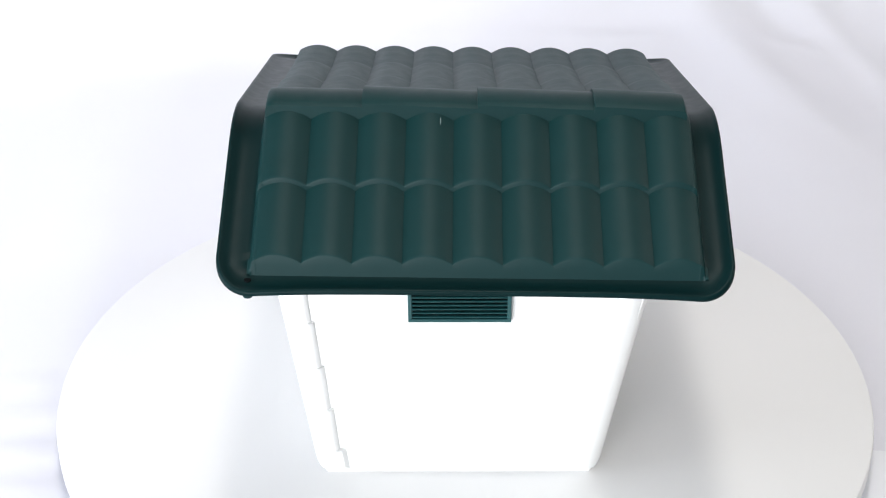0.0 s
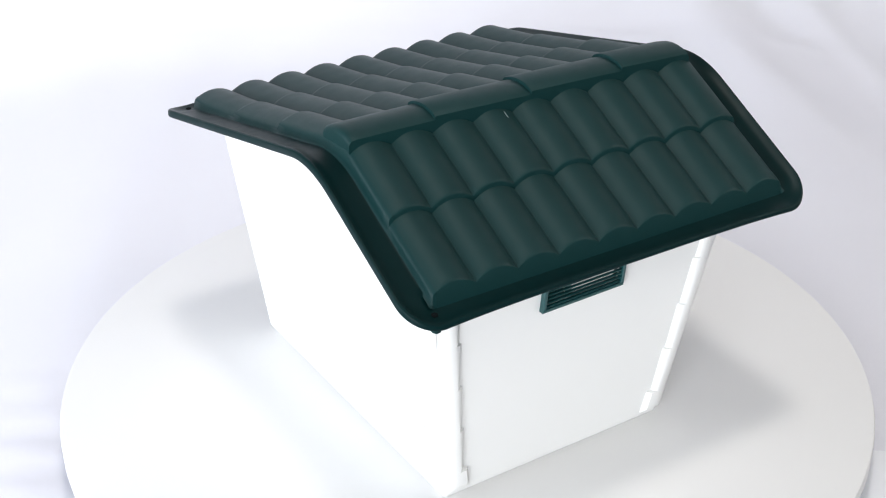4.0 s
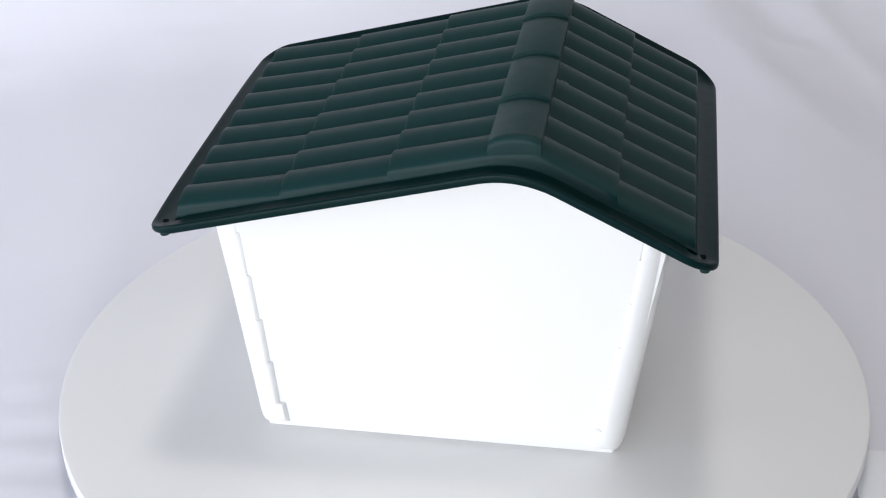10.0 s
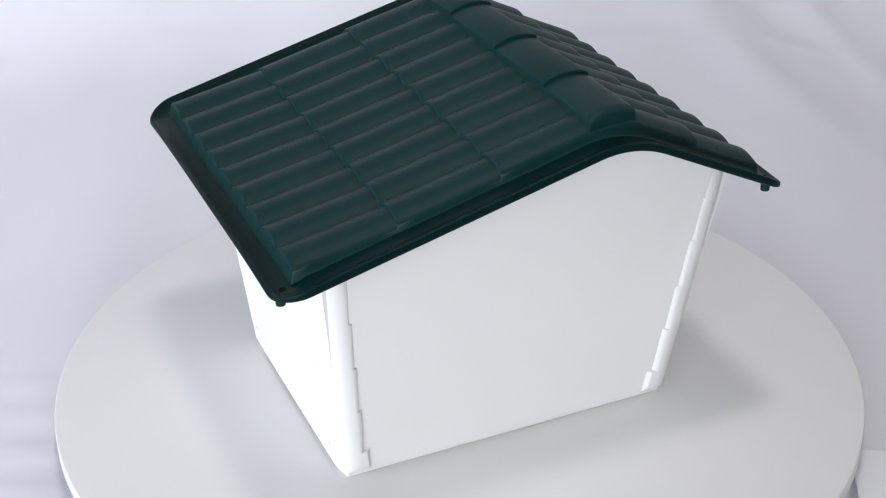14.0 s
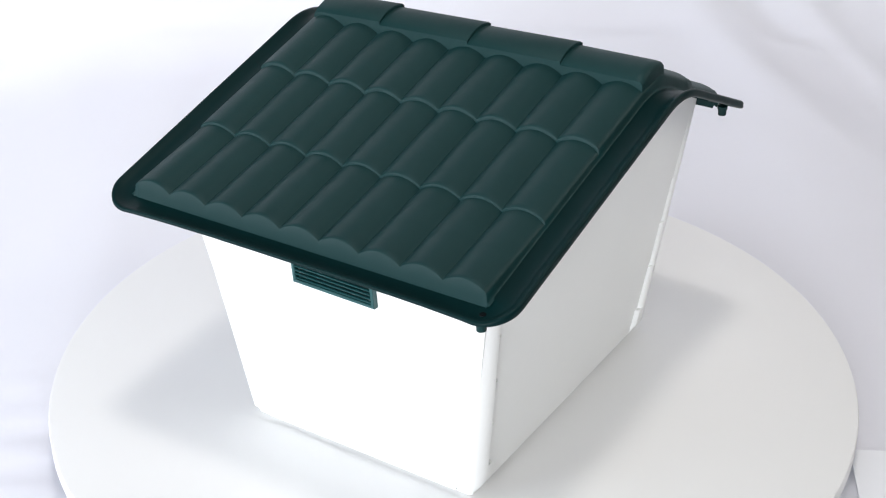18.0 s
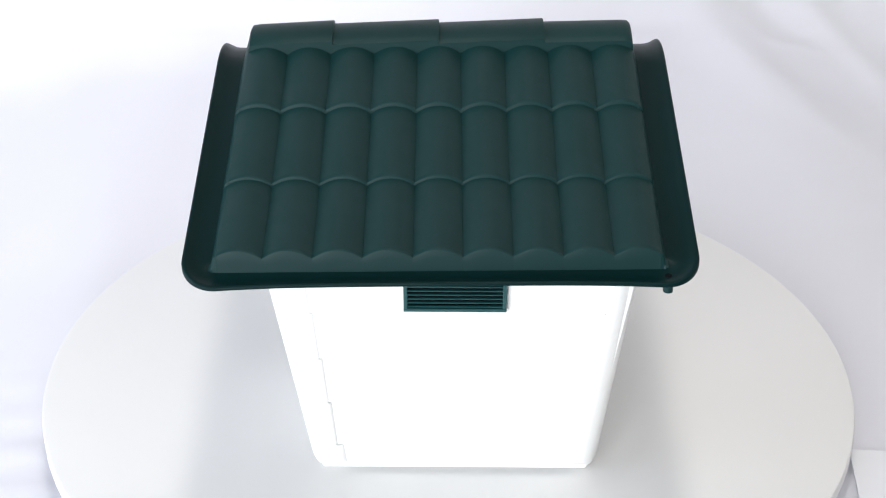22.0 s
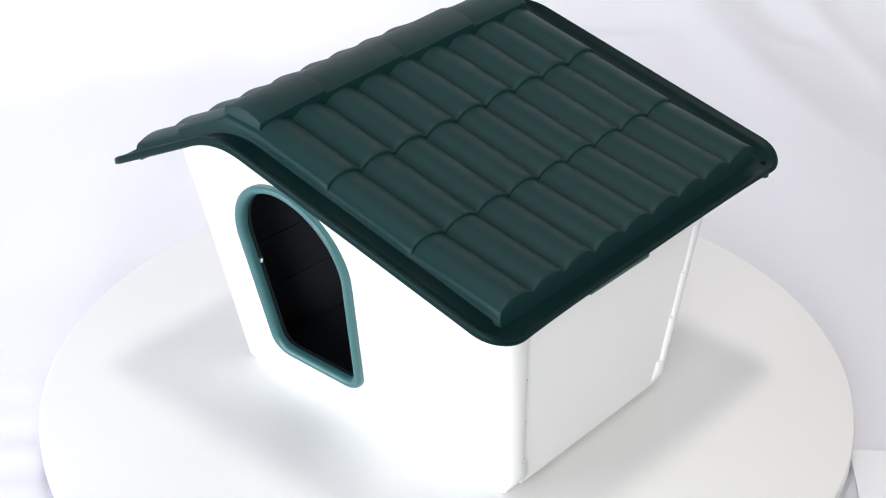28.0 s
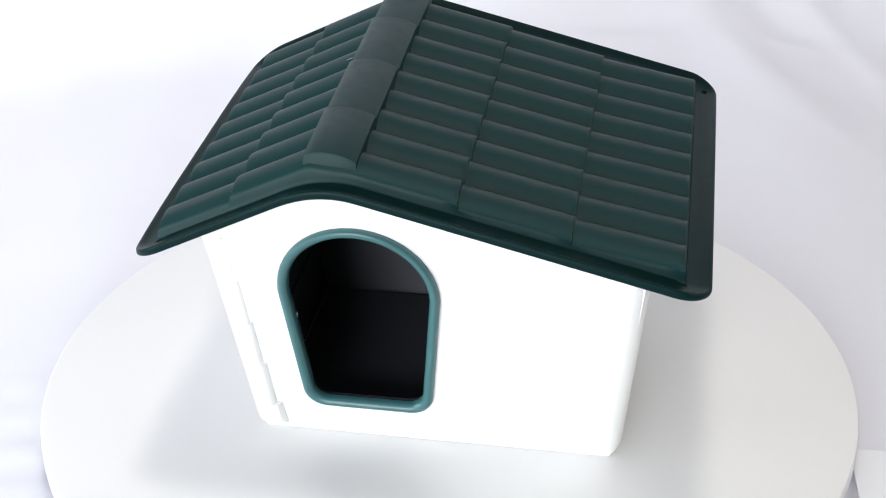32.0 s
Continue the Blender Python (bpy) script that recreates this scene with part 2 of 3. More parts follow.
def corner_post(sx, sy):
    cut = [0.040, 0.102, 0.164, 0.226, 0.284, 0.302 if sy > 0 else 0.3115]
    rings = []

    def ring(z, w, inset):
        X, Y = post_face("front" if sx > 0 else "back", z), post_face("b" if sy > 0 else "a", z)
        dx = (POST_OUT if sx > 0 else 0.0070) * (1 - z / 0.33) + 0.0045
        dy = (0.0045 if sy > 0 else 0.0080) * (1 - z / 0.33) + 0.0045
        w = w + 0.001 * (1 - z / 0.29)
        wx = w + (0.013 * z / 0.3 + 0.002 if sx > 0 and sy > 0 else 0.0)
        pts = [(wx, dy * 0.75), (wx - 0.0018, dy * 0.40), (wx - 0.0048, dy * 0.09)]
        for i in range(9):
            a = math.pi / 2 * i / 8
            pts.append((POST_R - POST_R * math.sin(a), POST_R - POST_R * math.cos(a)))
        pts += [(dx * 0.09, w - 0.0048), (dx * 0.40, w - 0.0018), (dx * 0.75, w), (dx, w), (dx, dy), (wx, dy)]
        return [(X - sx * max(u, inset), Y - sy * max(q, inset), z) for u, q in pts]

    foot = 0.0075
    for i in range(6):
        a = math.pi / 2 * i / 6
        rings.append(ring(foot + 0.015 * (1 - math.cos(a)), POST_W + 0.0, 0.0115 * (1 - math.sin(a))))
    rings.append(ring(0.026, POST_W + 0.0, 0.0))
    rings.append(ring(0.0398, POST_W + 0.0, 0.0))
    for z0, z1 in zip(cut, cut[1:]):
        rings.append(ring(z0 + 0.0002, POST_W - 0.0064, 0.0))
        rings.append(ring(z1 - 0.0002, POST_W - 0.0034, 0.0))
    rings[-1] = [(x, y, min(under(x, y), cut[-1] + 0.020)) for x, y, z in rings[-1]]
    bm = bmesh.new()
    loft(bm, rings, cap=True)
    part("corner_post", bm, WHITE, house, "rounded white corner post with a notched edge", 40)


for sx in (-1, 1):
    for sy in (-1, 1):
        corner_post(sx, sy)


def slab(bm, outline_out, shift):
    """A plate from an outline of 3D points and the vector through its thickness."""
    a = [bm.verts.new(p) for p in outline_out]
    b = [bm.verts.new(Vector(p) + Vector(shift)) for p in outline_out]
    bm.faces.new(a)
    bm.faces.new(b[::-1])
    for i in range(len(a)):
        j = (i + 1) % len(a)
        bm.faces.new((a[i], b[i], b[j], a[j]))


def gable_outline(x, lo, hi, z0, gap):
    """(y, z) of a gable panel near x between the corner posts, ending at a gap under the roof."""
    pts = [(lo(z0), z0)]
    z = 0.300
    pts.append((hi(z0), z0))
    pts.append((hi(z), under(x, hi(z)) - gap))
    for i in range(1, 24):
        y = hi(z) + (lo(z) - hi(z)) * i / 24
        pts.append((y, under(x, y) - gap))
    pts.append((lo(z), under(x, lo(z)) - gap))
    return pts


def panel_lo(z):
    return face("a", z) + 0.022


def panel_hi(z):
    return face("b", z) - 0.022


# back panel
bm = bmesh.new()
slab(bm, [(face("back", z) + PANEL_IN, y, z) for y, z in gable_outline(face("back", 0.3), panel_lo, panel_hi, 0.006, 0.0)], (PANEL_T, 0, 0))
part("back_panel", bm, WHITE, house)

# door opening: (y, z) outline of an arch with sides that draw in to the foot
DOOR_C, DOOR_TOP_Z, DOOR_FOOT_Z, DOOR_SPRING_Z = -0.0760, 0.3000, 0.0568, 0.2200
DOOR_W_TOP, DOOR_W_FOOT, DOOR_R = 0.0785, 0.0645, 0.020


def door_outline(grow=0.0):
    """Counted round from the foot: (y, z) points of the opening, grown outwards."""
    w1, w0 = DOOR_W_TOP + grow, DOOR_W_FOOT + grow
    foot, top, spring = DOOR_FOOT_Z - grow, DOOR_TOP_Z + grow, DOOR_SPRING_Z
    r = DOOR_R + grow * 0.6
    pts = []
    for i in range(7):
        a = math.pi / 2 * i / 6
        pts.append((DOOR_C + w0 - r + r * math.sin(a), foot + r - r * math.cos(a)))
    pts.append((DOOR_C + (w0 + w1) / 2, (foot + r + spring) / 2))
    for i in range(25):
        a = math.pi * i / 24
        pts.append((DOOR_C + w1 * math.cos(a), spring + (top - spring) * math.sin(a)))
    pts.append((DOOR_C - (w0 + w1) / 2, (foot + r + spring) / 2))
    for i in range(7):
        a = math.pi / 2 * i / 6
        pts.append((DOOR_C - w0 + r - r * math.cos(a), foot + r - r * math.sin(a)))
    return pts


def plate_with_hole(bm, outer, hole, place):
    """Fills between an outline and a hole, as a face sheet of triangles."""
    ov = [bm.verts.new(place(*p)) for p in outer]
    hv = [bm.verts.new(place(*p)) for p in hole]
    edges = []
    for vs in (ov, hv):
        for i in range(len(vs)):
            edges.append(bm.edges.new((vs[i], vs[(i + 1) % len(vs)])))
    bmesh.ops.triangle_fill(bm, use_beauty=True, use_dissolve=False, edges=edges)
    return ov, hv


bm = bmesh.new()
outer = gable_outline(face("front", 0.3), panel_lo, panel_hi, 0.006, 0.0)
hole = door_outline(0.0035)
sheets = [plate_with_hole(bm, outer, hole, lambda y, z, d=d: (face("front", z) - PANEL_IN - d, y, z)) for d in (0.0, PANEL_T)]
for k in (0, 1):
    a, b = sheets[0][k], sheets[1][k]
    for i in range(len(a)):
        j = (i + 1) % len(a)
        bm.faces.new((a[i], a[j], b[j], b[i]))
part("front_panel", bm, WHITE, house)

# door frame: a rounded green rim round the opening
bm = bmesh.new()
rings = []
for g, d in ((0.0112, -0.002), (0.0115, 0.0035), (0.0105, 0.0070), (0.0078, 0.0090), (0.0045, 0.0086), (0.0015, 0.0060), (0.0, 0.0025), (0.0, -0.0035), (0.0030, -0.0040), (0.0032, -0.002)):
    rings.append([(face("front", z) - PANEL_IN + d, y, z) for y, z in door_outline(g)])
loft(bm, rings, closed_path=True)
part("door_frame", bm, TEAL, house, "rounded teal green door surround", 50)

# side panels, each with an opening for its vent
VENT_X0, VENT_X1 = -0.0500, 0.0575
VENT_Z = {"a": (0.2290, 0.2790), "b": (0.2320, 0.2810)}


def vent_hole(side, inset):
    z0, z1 = VENT_Z[side]
    return [(VENT_X0 + inset, z0 + inset), (VENT_X1 - inset, z0 + inset), (VENT_X1 - inset, z1 - inset), (VENT_X0 + inset, z1 - inset)]


def side_plate(bm, side, z0, z1, ends, depth, thick):
    """A side wall with the vent's opening through it; depth and thick run inwards from the outer face."""
    s = -1 if side == "a" else 1
    outer = [(face("back", z0) + ends, z0), (face("front", z0) - ends, z0), (face("front", z1) - ends, z1), (face("back", z1) + ends, z1)]
    sheets = [plate_with_hole(bm, outer, vent_hole(side, 0.0030), lambda x, z, d=d: (x, face(side, z) - s * d, z)) for d in (depth, depth + thick)]
    for k in (0, 1):
        a, b = sheets[0][k], sheets[1][k]
        for i in range(len(a)):
            j = (i + 1) % len(a)
            bm.faces.new((a[i], a[j], b[j], b[i]))


for side, top in (("a", 0.3115), ("b", 0.302)):
    bm = bmesh.new()
    side_plate(bm, side, 0.006, top, 0.020, PANEL_IN, PANEL_T)
    part("side_panel", bm, WHITE, house)

# base flange
bm = bmesh.new()


def base_ring(z, grow, c=0.003):
    x0, x1, y0, y1 = BX0 - grow, BX1 + grow, BY0 - grow, BY1 + grow
    return [(x0 + c, y0, z), (x1 - c, y0, z), (x1, y0 + c, z), (x1, y1 - c, z), (x1 - c, y1, z), (x0 + c, y1, z), (x0, y1 - c, z), (x0, y0 + c, z)]


loft(bm, [base_ring(0.0, 0.0010), base_ring(0.0008, 0.0030), base_ring(0.0060, 0.0042), base_ring(0.0074, 0.0034), base_ring(0.0076, -0.010)], cap=True)
part("base", bm, WHITE, house, "thin white base flange")

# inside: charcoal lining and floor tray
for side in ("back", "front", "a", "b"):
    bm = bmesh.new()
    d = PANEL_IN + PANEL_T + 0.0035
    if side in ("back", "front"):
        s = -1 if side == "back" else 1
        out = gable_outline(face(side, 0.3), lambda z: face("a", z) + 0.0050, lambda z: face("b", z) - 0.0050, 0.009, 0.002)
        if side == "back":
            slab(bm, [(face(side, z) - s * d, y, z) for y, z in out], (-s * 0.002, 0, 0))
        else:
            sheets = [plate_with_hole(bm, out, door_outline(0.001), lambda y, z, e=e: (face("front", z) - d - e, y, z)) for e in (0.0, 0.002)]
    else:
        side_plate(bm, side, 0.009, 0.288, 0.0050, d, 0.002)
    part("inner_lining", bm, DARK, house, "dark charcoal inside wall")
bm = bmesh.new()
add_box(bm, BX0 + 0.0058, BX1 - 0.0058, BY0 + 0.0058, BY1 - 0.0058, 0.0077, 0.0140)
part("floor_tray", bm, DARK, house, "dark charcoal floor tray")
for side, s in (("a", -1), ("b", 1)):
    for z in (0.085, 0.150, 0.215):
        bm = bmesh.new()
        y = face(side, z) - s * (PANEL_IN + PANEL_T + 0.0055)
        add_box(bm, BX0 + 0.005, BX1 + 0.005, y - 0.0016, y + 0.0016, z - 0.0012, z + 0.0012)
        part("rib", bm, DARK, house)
bm = bmesh.new()
add_cylinder(bm, (0.1770, -0.1525, 0.1760), 0.0022, 0.0050, 12)
part("jamb_dot", bm, WHITE, house, "tiny white dot inside the door jamb")


# vents under the eaves
def vent(side):
    s = -1 if side == "a" else 1
    x0, x1, (z0, z1) = VENT_X0, VENT_X1, VENT_Z[side]

    def at(x, z, d):
        return (x, face(side, z) + s * (d - PANEL_IN), z)

    b = 0.0042
    bm = bmesh.new()
    for u0, u1, w0, w1 in ((x0, x1, z0, z0 + b), (x0, x1, z1 - b, z1), (x0, x0 + b, z0 + b, z1 - b), (x1 - b, x1, z0 + b, z1 - b)):
        rings = []
        for d, k in ((0.0, 0.0), (0.0062, 0.0), (0.0070, 0.0008)):
            rings.append([at(u0 + k, w0 + k, d), at(u1 - k, w0 + k, d), at(u1 - k, w1 - k, d), at(u0 + k, w1 - k, d)])
        loft(bm, rings, cap=True)
    frame_ob = part("vent", bm, GREEN_SMOOTH, house, "green louvred vent under the eave")
    n = 8
    pitch = (z1 - z0 - 2 * b) / n
    for i in range(n):
        zc = z0 + b + pitch * (i + 0.5)
        bm = bmesh.new()
        ring0 = [(at(x0 + b, zc + h, d)) for h, d in ((-0.0006, 0.0028), (-0.0010, 0.0058), (0.0003, 0.0064), (0.0007, 0.0056), (0.0006, 0.0028))]
        ring1 = [(p[0] + (x1 - x0 - 2 * b), p[1], p[2]) for p in ring0]
        loft(bm, [ring0, ring1], cap=True)
        part("slat", bm, GREEN_SMOOTH, frame_ob)


vent("a")
vent("b")

# ---- the roof ----


def plan_ring(s, r=0.036, n=10):
    """Plan of the roof's rim, drawn in by s, with rounded corners."""
    rr = max(0.004, r - s)
    x0, x1, y0, y1 = ROOF_X0 + s, ROOF_X1 - s, ROOF_Y0 + s, ROOF_Y1 - s
    pts = []
    for cx, cy, a0 in ((x1 - rr, y1 - rr, 0), (x0 + rr, y1 - rr, 90), (x0 + rr, y0 + rr, 180), (x1 - rr, y0 + rr, 270)):
        for i in range(n + 1):
            a = radians(a0 + 90 * i / n)
            pts.append((cx + rr * math.cos(a), cy + rr * math.sin(a)))
    # points along the gables, where the ridge bends, and along the bowed eaves
    out = []
    for i, p in enumerate(pts):
        q = pts[(i + 1) % len(pts)]
        out.append(p)
        if abs(p[0] - q[0]) < 1e-6 and abs(p[1] - q[1]) > 0.1:
            for k in range(1, 60):
                out.append((p[0], p[1] + (q[1] - p[1]) * k / 60))
        elif abs(p[1] - q[1]) < 1e-6 and abs(p[0] - q[0]) > 0.1:
            for k in range(1, 24):
                out.append((p[0] + (q[0] - p[0]) * k / 24, p[1]))
    return out


RIM = ((0.012, 0.0005), (0.0040, -0.0008), (0.0014, 0.0000), (0.0003, 0.0010), (0.0, 0.0024), (0.0, 0.0072), (0.0005, 0.0087), (0.0016, 0.0097), (0.0030, 0.0097), (0.0050, 0.0086),
       (0.0080, 0.0066), (0.0115, 0.0050), (0.0155, 0.0040), (0.0200, 0.0036), (0.0250, 0.0035), (0.0300, 0.0037), (0.0390, 0.0040))



def build_roof():
    bm = bmesh.new()
    edge = plan_ring(0.0)

    def over(e):
        return max(0.0, min(1.0, (max(ROOF_Y0 + 0.036 - e[1], e[1] - ROOF_Y1 + 0.036)) / 0.036)) ** 2

    def tall(e):
        """The lip stands tall along the gables and low along the eaves."""
        return 1.0 - (0.55 if e[1] > 0 else 0.45) * over(e)

    def bow(e, s):
        """The eaves' edges arch up a little between the corners."""
        u = (e[0] - (ROOF_X0 + ROOF_X1) / 2) / ((ROOF_X1 - ROOF_X0) / 2 - 0.036)
        return 0.0038 * over(e) * max(0.0, 1 - u ** 4) * max(0.0, 1 - s / 0.020)

    rings = [[(x, y, zlow(e[1]) + 0.85 * (zlow(y) - zlow(e[1])) + h * tall(e) + bow(e, s)) for (x, y), e in zip(plan_ring(s), edge)] for s, h in RIM]
    rings.append([(x, y, zlow(y) + 0.0040) for x, y in plan_ring(0.0394)])
    loft(bm, rings)
    inset, rows = 0.0380, []
    for j in range(81):
        y = ROOF_Y0 + inset + (ROOF_Y1 - ROOF_Y0 - 2 * inset) * j / 80
        rows.append([(ROOF_X0 + inset, y, zlow(y) + 0.0010), (ROOF_X1 - inset, y, zlow(y) + 0.0010)])
    grid_faces(bm, rows)
    # rim and gutter take the darkened green that stands in for shade
    return part("roof", bm, GREEN_SHADED, house, "dark green moulded plastic roof with a raised rim", 50)


roof = build_roof()
roof.rotation_euler = (ROOF_TILT[0], ROOF_TILT[1], 0)
roof.location[2] = ROOF_LIFT

# tile rows: slope a has two, slope b three; (y, z) of the top line at the upper and at the lower end of each row
ROWS_A = (((-0.112, 0.4003), (-0.1955, 0.3588)), ((-0.1915, 0.3548), (-0.2755, 0.3136)))
ROWS_B = (((-0.068, 0.3968), (0.039, 0.3716)), ((0.035, 0.3682), (0.154, 0.3401)), ((0.150, 0.3375), (0.2670, 0.3156)))
COLUMNS = 9
EDGE = 0.80          # the outer tiles are cut off a little before their valley
ARCH = 0.0088
TILE_W = (TX1 - TX0) / (COLUMNS - 1 + EDGE)
END_SLOPE = {-1: 0.16, 1: 0.14}     # the ends of the tiled block lean outward towards the gutter


def end_y(row, s, z):
    """Where the sloping end of a lowest row lies at height z."""
    return row[1][0] + s * END_SLOPE[s] * max(0.0, row[1][1] + ARCH - 0.0016 - z)


def field_block():
    """The raised block on which the tiles lie, with flared ends."""
    def below(row, y):
        # the row's top line where the row above it ends
        (yu, zu), (yl, zl) = row
        return y, zu + (zl - zu) * (y - yu) / (yl - yu)

    top = [ROWS_A[1][1], below(ROWS_A[1], -0.1961), ROWS_A[0][1], ROWS_A[0][0], ROWS_B[0][0], ROWS_B[0][1], below(ROWS_B[1], 0.0396), ROWS_B[1][1], below(ROWS_B[2], 0.1546), ROWS_B[2][1]]
    pts = []
    for a, b in zip(top, top[1:]):
        for k in range(6):
            pts.append((a[0] + (b[0] - a[0]) * k / 6, a[1] + (b[1] - a[1]) * k / 6))
    pts.append(top[-1])
    edge = ARCH * (1 - EDGE * EDGE)

    def end(row, s):
        # down the sloping end, from the top line to just under the deck
        y, z = row[1]
        foot = zlow(y) - 0.006
        return [(end_y(row, s, z + edge + (foot - z - edge) * k), z + (foot - edge - z) * k) for k in (0.0, 0.12, 0.5, 1.0)]

    pts = end(ROWS_A[1], -1)[::-1] + pts[1:-1] + end(ROWS_B[2], 1)
    bm = bmesh.new()
    rows = []
    for e, sx in ((TX0, -1), (TX1, 1)):
        ring = []
        for out, k, add in ((0.0094, 0.0, 0.0), (0.0076, 0.03, 0.0), (0.0064, 0.12, 0.0), (0.0057, 0.30, 0.0), (0.0052, 0.55, -0.0010), (0.0046, 0.80, -0.0020), (0.0039, 0.95, -0.0024),
                            (0.0028, 1.0, -0.0019), (0.0014, 1.0, -0.0008), (0.0, 1.0, 0.0), (-0.0012, 1.0, -0.0006)):
            ring.append([(e + sx * out, y, (zlow(y) + 0.0030) * (1 - k) + (z + edge) * k + add) for y, z in pts])
        rows += ring if sx < 0 else ring[::-1]
    rows[10:12] = [[(p[0], p[1], p[2] - 0.004) for p in r] for r in rows[10:12]]
    grid_faces(bm, rows)
    part("tile_bed", bm, GREEN, roof, "", 50)




def tile_mesh(row, last, end):
    """One tile; end is -1 or 1 for the outer columns."""
    (yu, zu), (yl, zl) = row
    u0, u1 = (-EDGE if end < 0 else -1.0), (EDGE if end > 0 else 1.0)
    w = TILE_W * (u1 - u0) / 2
    n = 14
    bm = bmesh.new()
    rows = []
    s = 1 if yl > yu else -1
    drop = 0.012

    def arch(i):
        u = u0 + (u1 - u0) * i / n
        return ARCH * (1 - u * u)

    def line(y, z, k=1.0, add=0.0):
        return [(w * i / n, y, z + k * arch(i) + add) for i in range(n + 1)]

    lip = 0.0014
    rows.append(line(yu, zu))
    for t in (0.30, 0.60, 0.85, 0.95):
        rows.append(line(yu + (yl - yu) * t, zu + (zl - zu) * t))
    rows.append(line(yl - s * lip, zl + lip * 0.3))
    rows.append(line(yl - s * lip * 0.3, zl, 1.0, -0.0004))
    rows.append(line(yl, zl, 1.0, -0.0016))
    if last:
        foot = zlow(yl) - 0.006
        for k in (0.0, 0.35, 0.70, 1.0):
            heights = [(zl + arch(i) - 0.0016) * (1 - k) + foot * k for i in range(n + 1)]
            ends = [(w * i / n, end_y(row, s, z), z) for i, z in enumerate(heights)]
            if k == 0.0:
                for j, back in ((5, lip), (6, lip * 0.3)):
                    rows[j] = [(x, y - s * back, rows[j][i][2]) for i, (x, y, z) in enumerate(ends)]
                rows[7] = ends
            else:
                rows.append(ends)
    else:
        rows.append([(w * i / n, yl, zl - drop) for i in range(n + 1)])
    vs = grid_faces(bm, rows)
    # sides down to the deck
    for k in (0, n):
        col = [r[k] for r in vs[:8]]
        low = [bm.verts.new((v.co.x, v.co.y, min(v.co.z, max(zlow(v.co.y) + 0.001, zu + (zl - zu) * ((v.co.y - yu) / (yl - yu)) - 0.019)))) for v in col]
        for a, b, c, d in zip(col, col[1:], low[1:], low):
            bm.faces.new((a, b, c, d))
    return mesh_of("tile", bm, GREEN, 32)


field_block()
for rows_of in (ROWS_A, ROWS_B):
    for k, row in enumerate(rows_of):
        meshes = {end: tile_mesh(row, k == len(rows_of) - 1, end) for end in (-1, 0, 1)}
        for c in range(COLUMNS):
            ob = new("tile", meshes[-1 if c == 0 else 1 if c == COLUMNS - 1 else 0])
            ob.parent = roof
            ob.location = (TX0 + (TILE_W * (c - (1 - EDGE) / 2) if c else 0), 0, 0)

# ridge caps: each one's back end lies over the next
CAP_X = (-0.2085, -0.1060, 0.0165, 0.1400, 0.2340)
CAP_Y0, CAP_Y1 = -0.1175, -0.0635


def ridge_cap(x0, x1, first):
    n = 16
    bm = bmesh.new()
    rings = []
    start = ((x0, -0.0060), (x0 + 0.0008, -0.0020), (x0 + 0.0035, 0.0006), (x0 + 0.010, 0.0012)) if first else ((x0, 0.0036), (x0 + 0.0012, 0.0042))
    finish = ((x1 - 0.006, 0.0002), (x1 + 0.002, -0.0010), (x1 + 0.004, -0.0045)) if x1 > 0.2 else ((x1 + 0.004, 0.0),)
    for x, lift in start + finish:
        ring = []
        for i in range(n + 1):
            u = -1 + 2 * i / n
            y = (CAP_Y0 + CAP_Y1) / 2 + (CAP_Y1 - CAP_Y0) / 2 * u
            ring.append((x, y, 0.4105 - 0.0020 * u + 0.0062 * (1 - abs(u) ** 2.0) - 0.0012 * abs(u) ** 12 + lift))
        ring.append((x, CAP_Y1 + 0.0008, 0.390))
        ring.append((x, CAP_Y0 - 0.0008, 0.388))
        rings.append(ring)
    loft(bm, rings, cap=True)
    part("ridge_cap", bm, GREEN, roof, "", 40)


for i in range(4):
    ridge_cap(CAP_X[i], CAP_X[i + 1], i == 0)

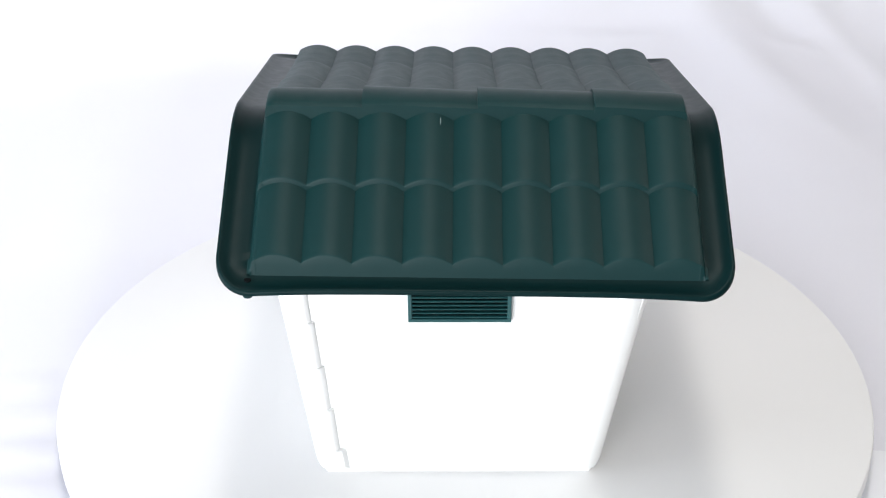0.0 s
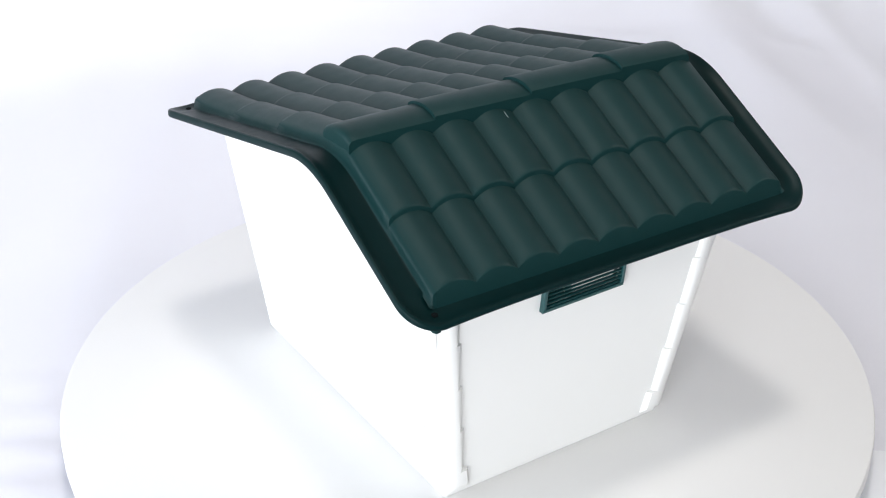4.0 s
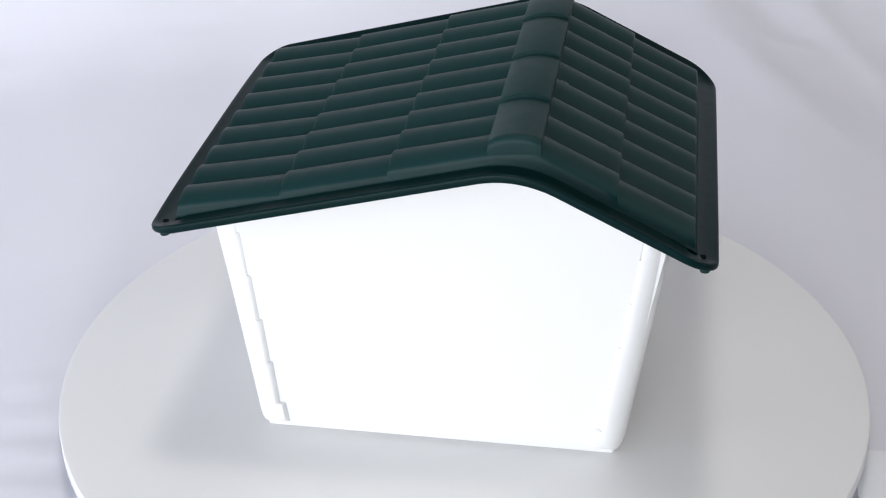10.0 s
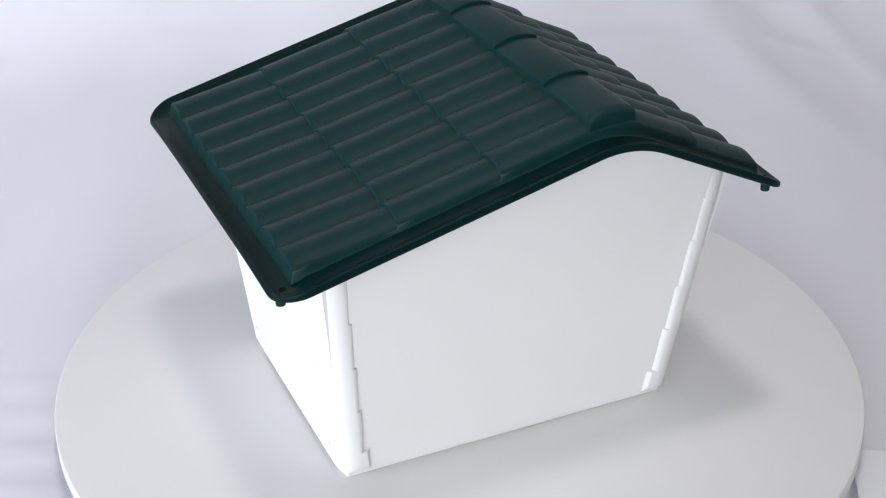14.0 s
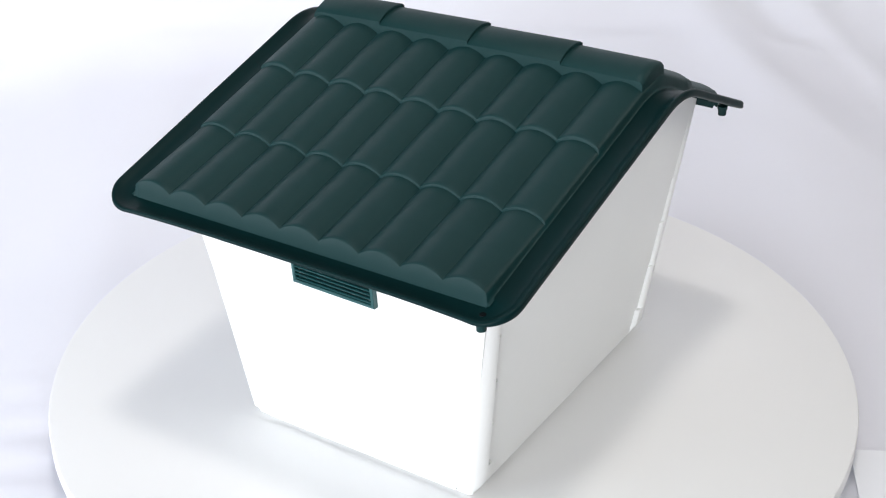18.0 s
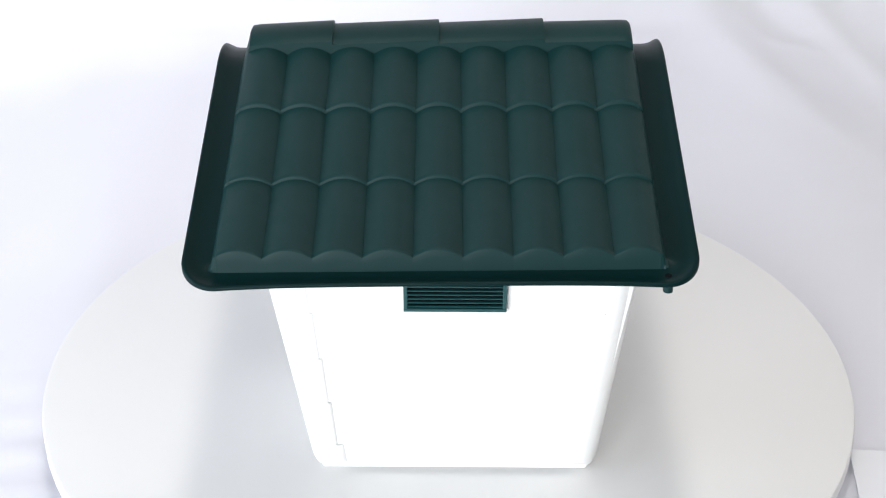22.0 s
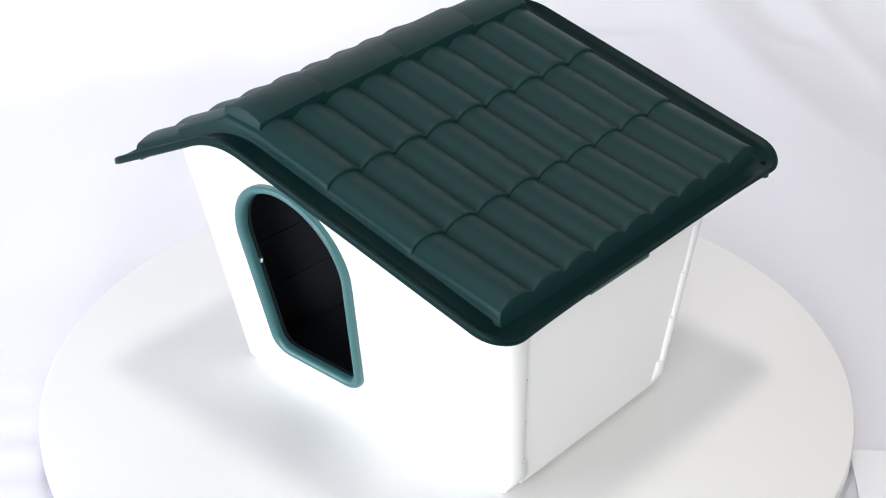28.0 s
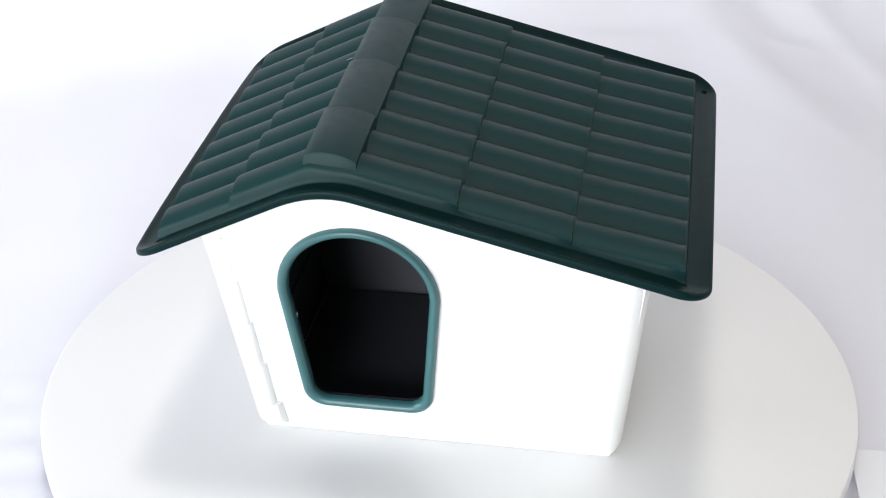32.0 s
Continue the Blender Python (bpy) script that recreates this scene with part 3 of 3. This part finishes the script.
# two faint scuffs on the short slope
for x, y, dx, dy in ((-0.0225, -0.1265, 0.0006, 0.0050), (0.1725, -0.1655, 0.0010, 0.0022)):
    bm = bmesh.new()
    bmesh.ops.create_icosphere(bm, subdivisions=2, radius=1.0, matrix=Matrix.Translation((x, y, 0.4642 + 0.5 * y)) @ Matrix.Rotation(math.atan(0.5), 4, "X") @ Matrix.Diagonal((dx, dy, 0.0005, 1)))
    part("scuff", bm, SCUFF, roof, "small pale scuff mark", 60)

# pegs under the back corners; solid black discs above paint the holes' dark
for y in (-0.2880, 0.2830):
    bm = bmesh.new()
    zt = zlow(y)
    add_cylinder(bm, (-0.2130, y, zt - 0.004), 0.0062, 0.0040)
    add_cylinder(bm, (-0.2130, y, zt - 0.0095), 0.0050, 0.0085, 24, 0.0054)
    part("peg", bm, GREEN, roof, "short round peg under the corner", 40)
    bm = bmesh.new()
    yy = y - math.copysign(0.003, y)
    add_cylinder(bm, (-0.2130, yy, zlow(yy) + 0.0014), 0.0034, 0.0016, 20)
    part("peg_hole_disc", bm, BLACK, roof, "small black disc painting the dark of a hole", 40)

# ---- what moves ----
# seconds, lift, lean about x, lean about y, turn: the turntable runs a little unevenly on its bearing
RUN = ((0, -0.0026, 0.14, -0.08, 0.07), (2, -0.0019, 0.09, -0.16, 16.61), (4, -0.0012, 0.07, -0.21, 33.09), (6, -0.0006, 0.16, -0.20, 49.44),
       (8, -0.0001, 0.21, -0.16, 65.71), (10, 0.0005, -0.03, -0.10, 81.84), (12, 0.0008, -0.25, -0.07, 98.04), (14, 0.0001, -0.12, -0.24, 114.57),
       (16, -0.0006, 0.07, -0.34, 131.19), (18, 0.0001, 0.13, -0.08, 147.79), (20, 0.0011, 0.10, 0.26, 164.23), (22, 0.0018, -0.16, 0.46, 180.17),
       (24, 0.0020, -0.38, 0.55, 196.09), (26, 0.0010, -0.25, 0.42, 212.53), (28, -0.0001, -0.04, 0.20, 229.00), (30, 0.0001, 0.05, 0.02, 245.10),
       (32, 0.0007, 0.12, -0.17, 261.09))


def motions():
    rows = [(float(t), pose(0, 0, lift, 0, lean_y) @ pose(0, 0, 0, lean_x) @ pose(0, 0, 0, 0, 0, turn)) for t, lift, lean_x, lean_y, turn in RUN]
    walk(turntable, rows)
    walk(house, rows)


motions()
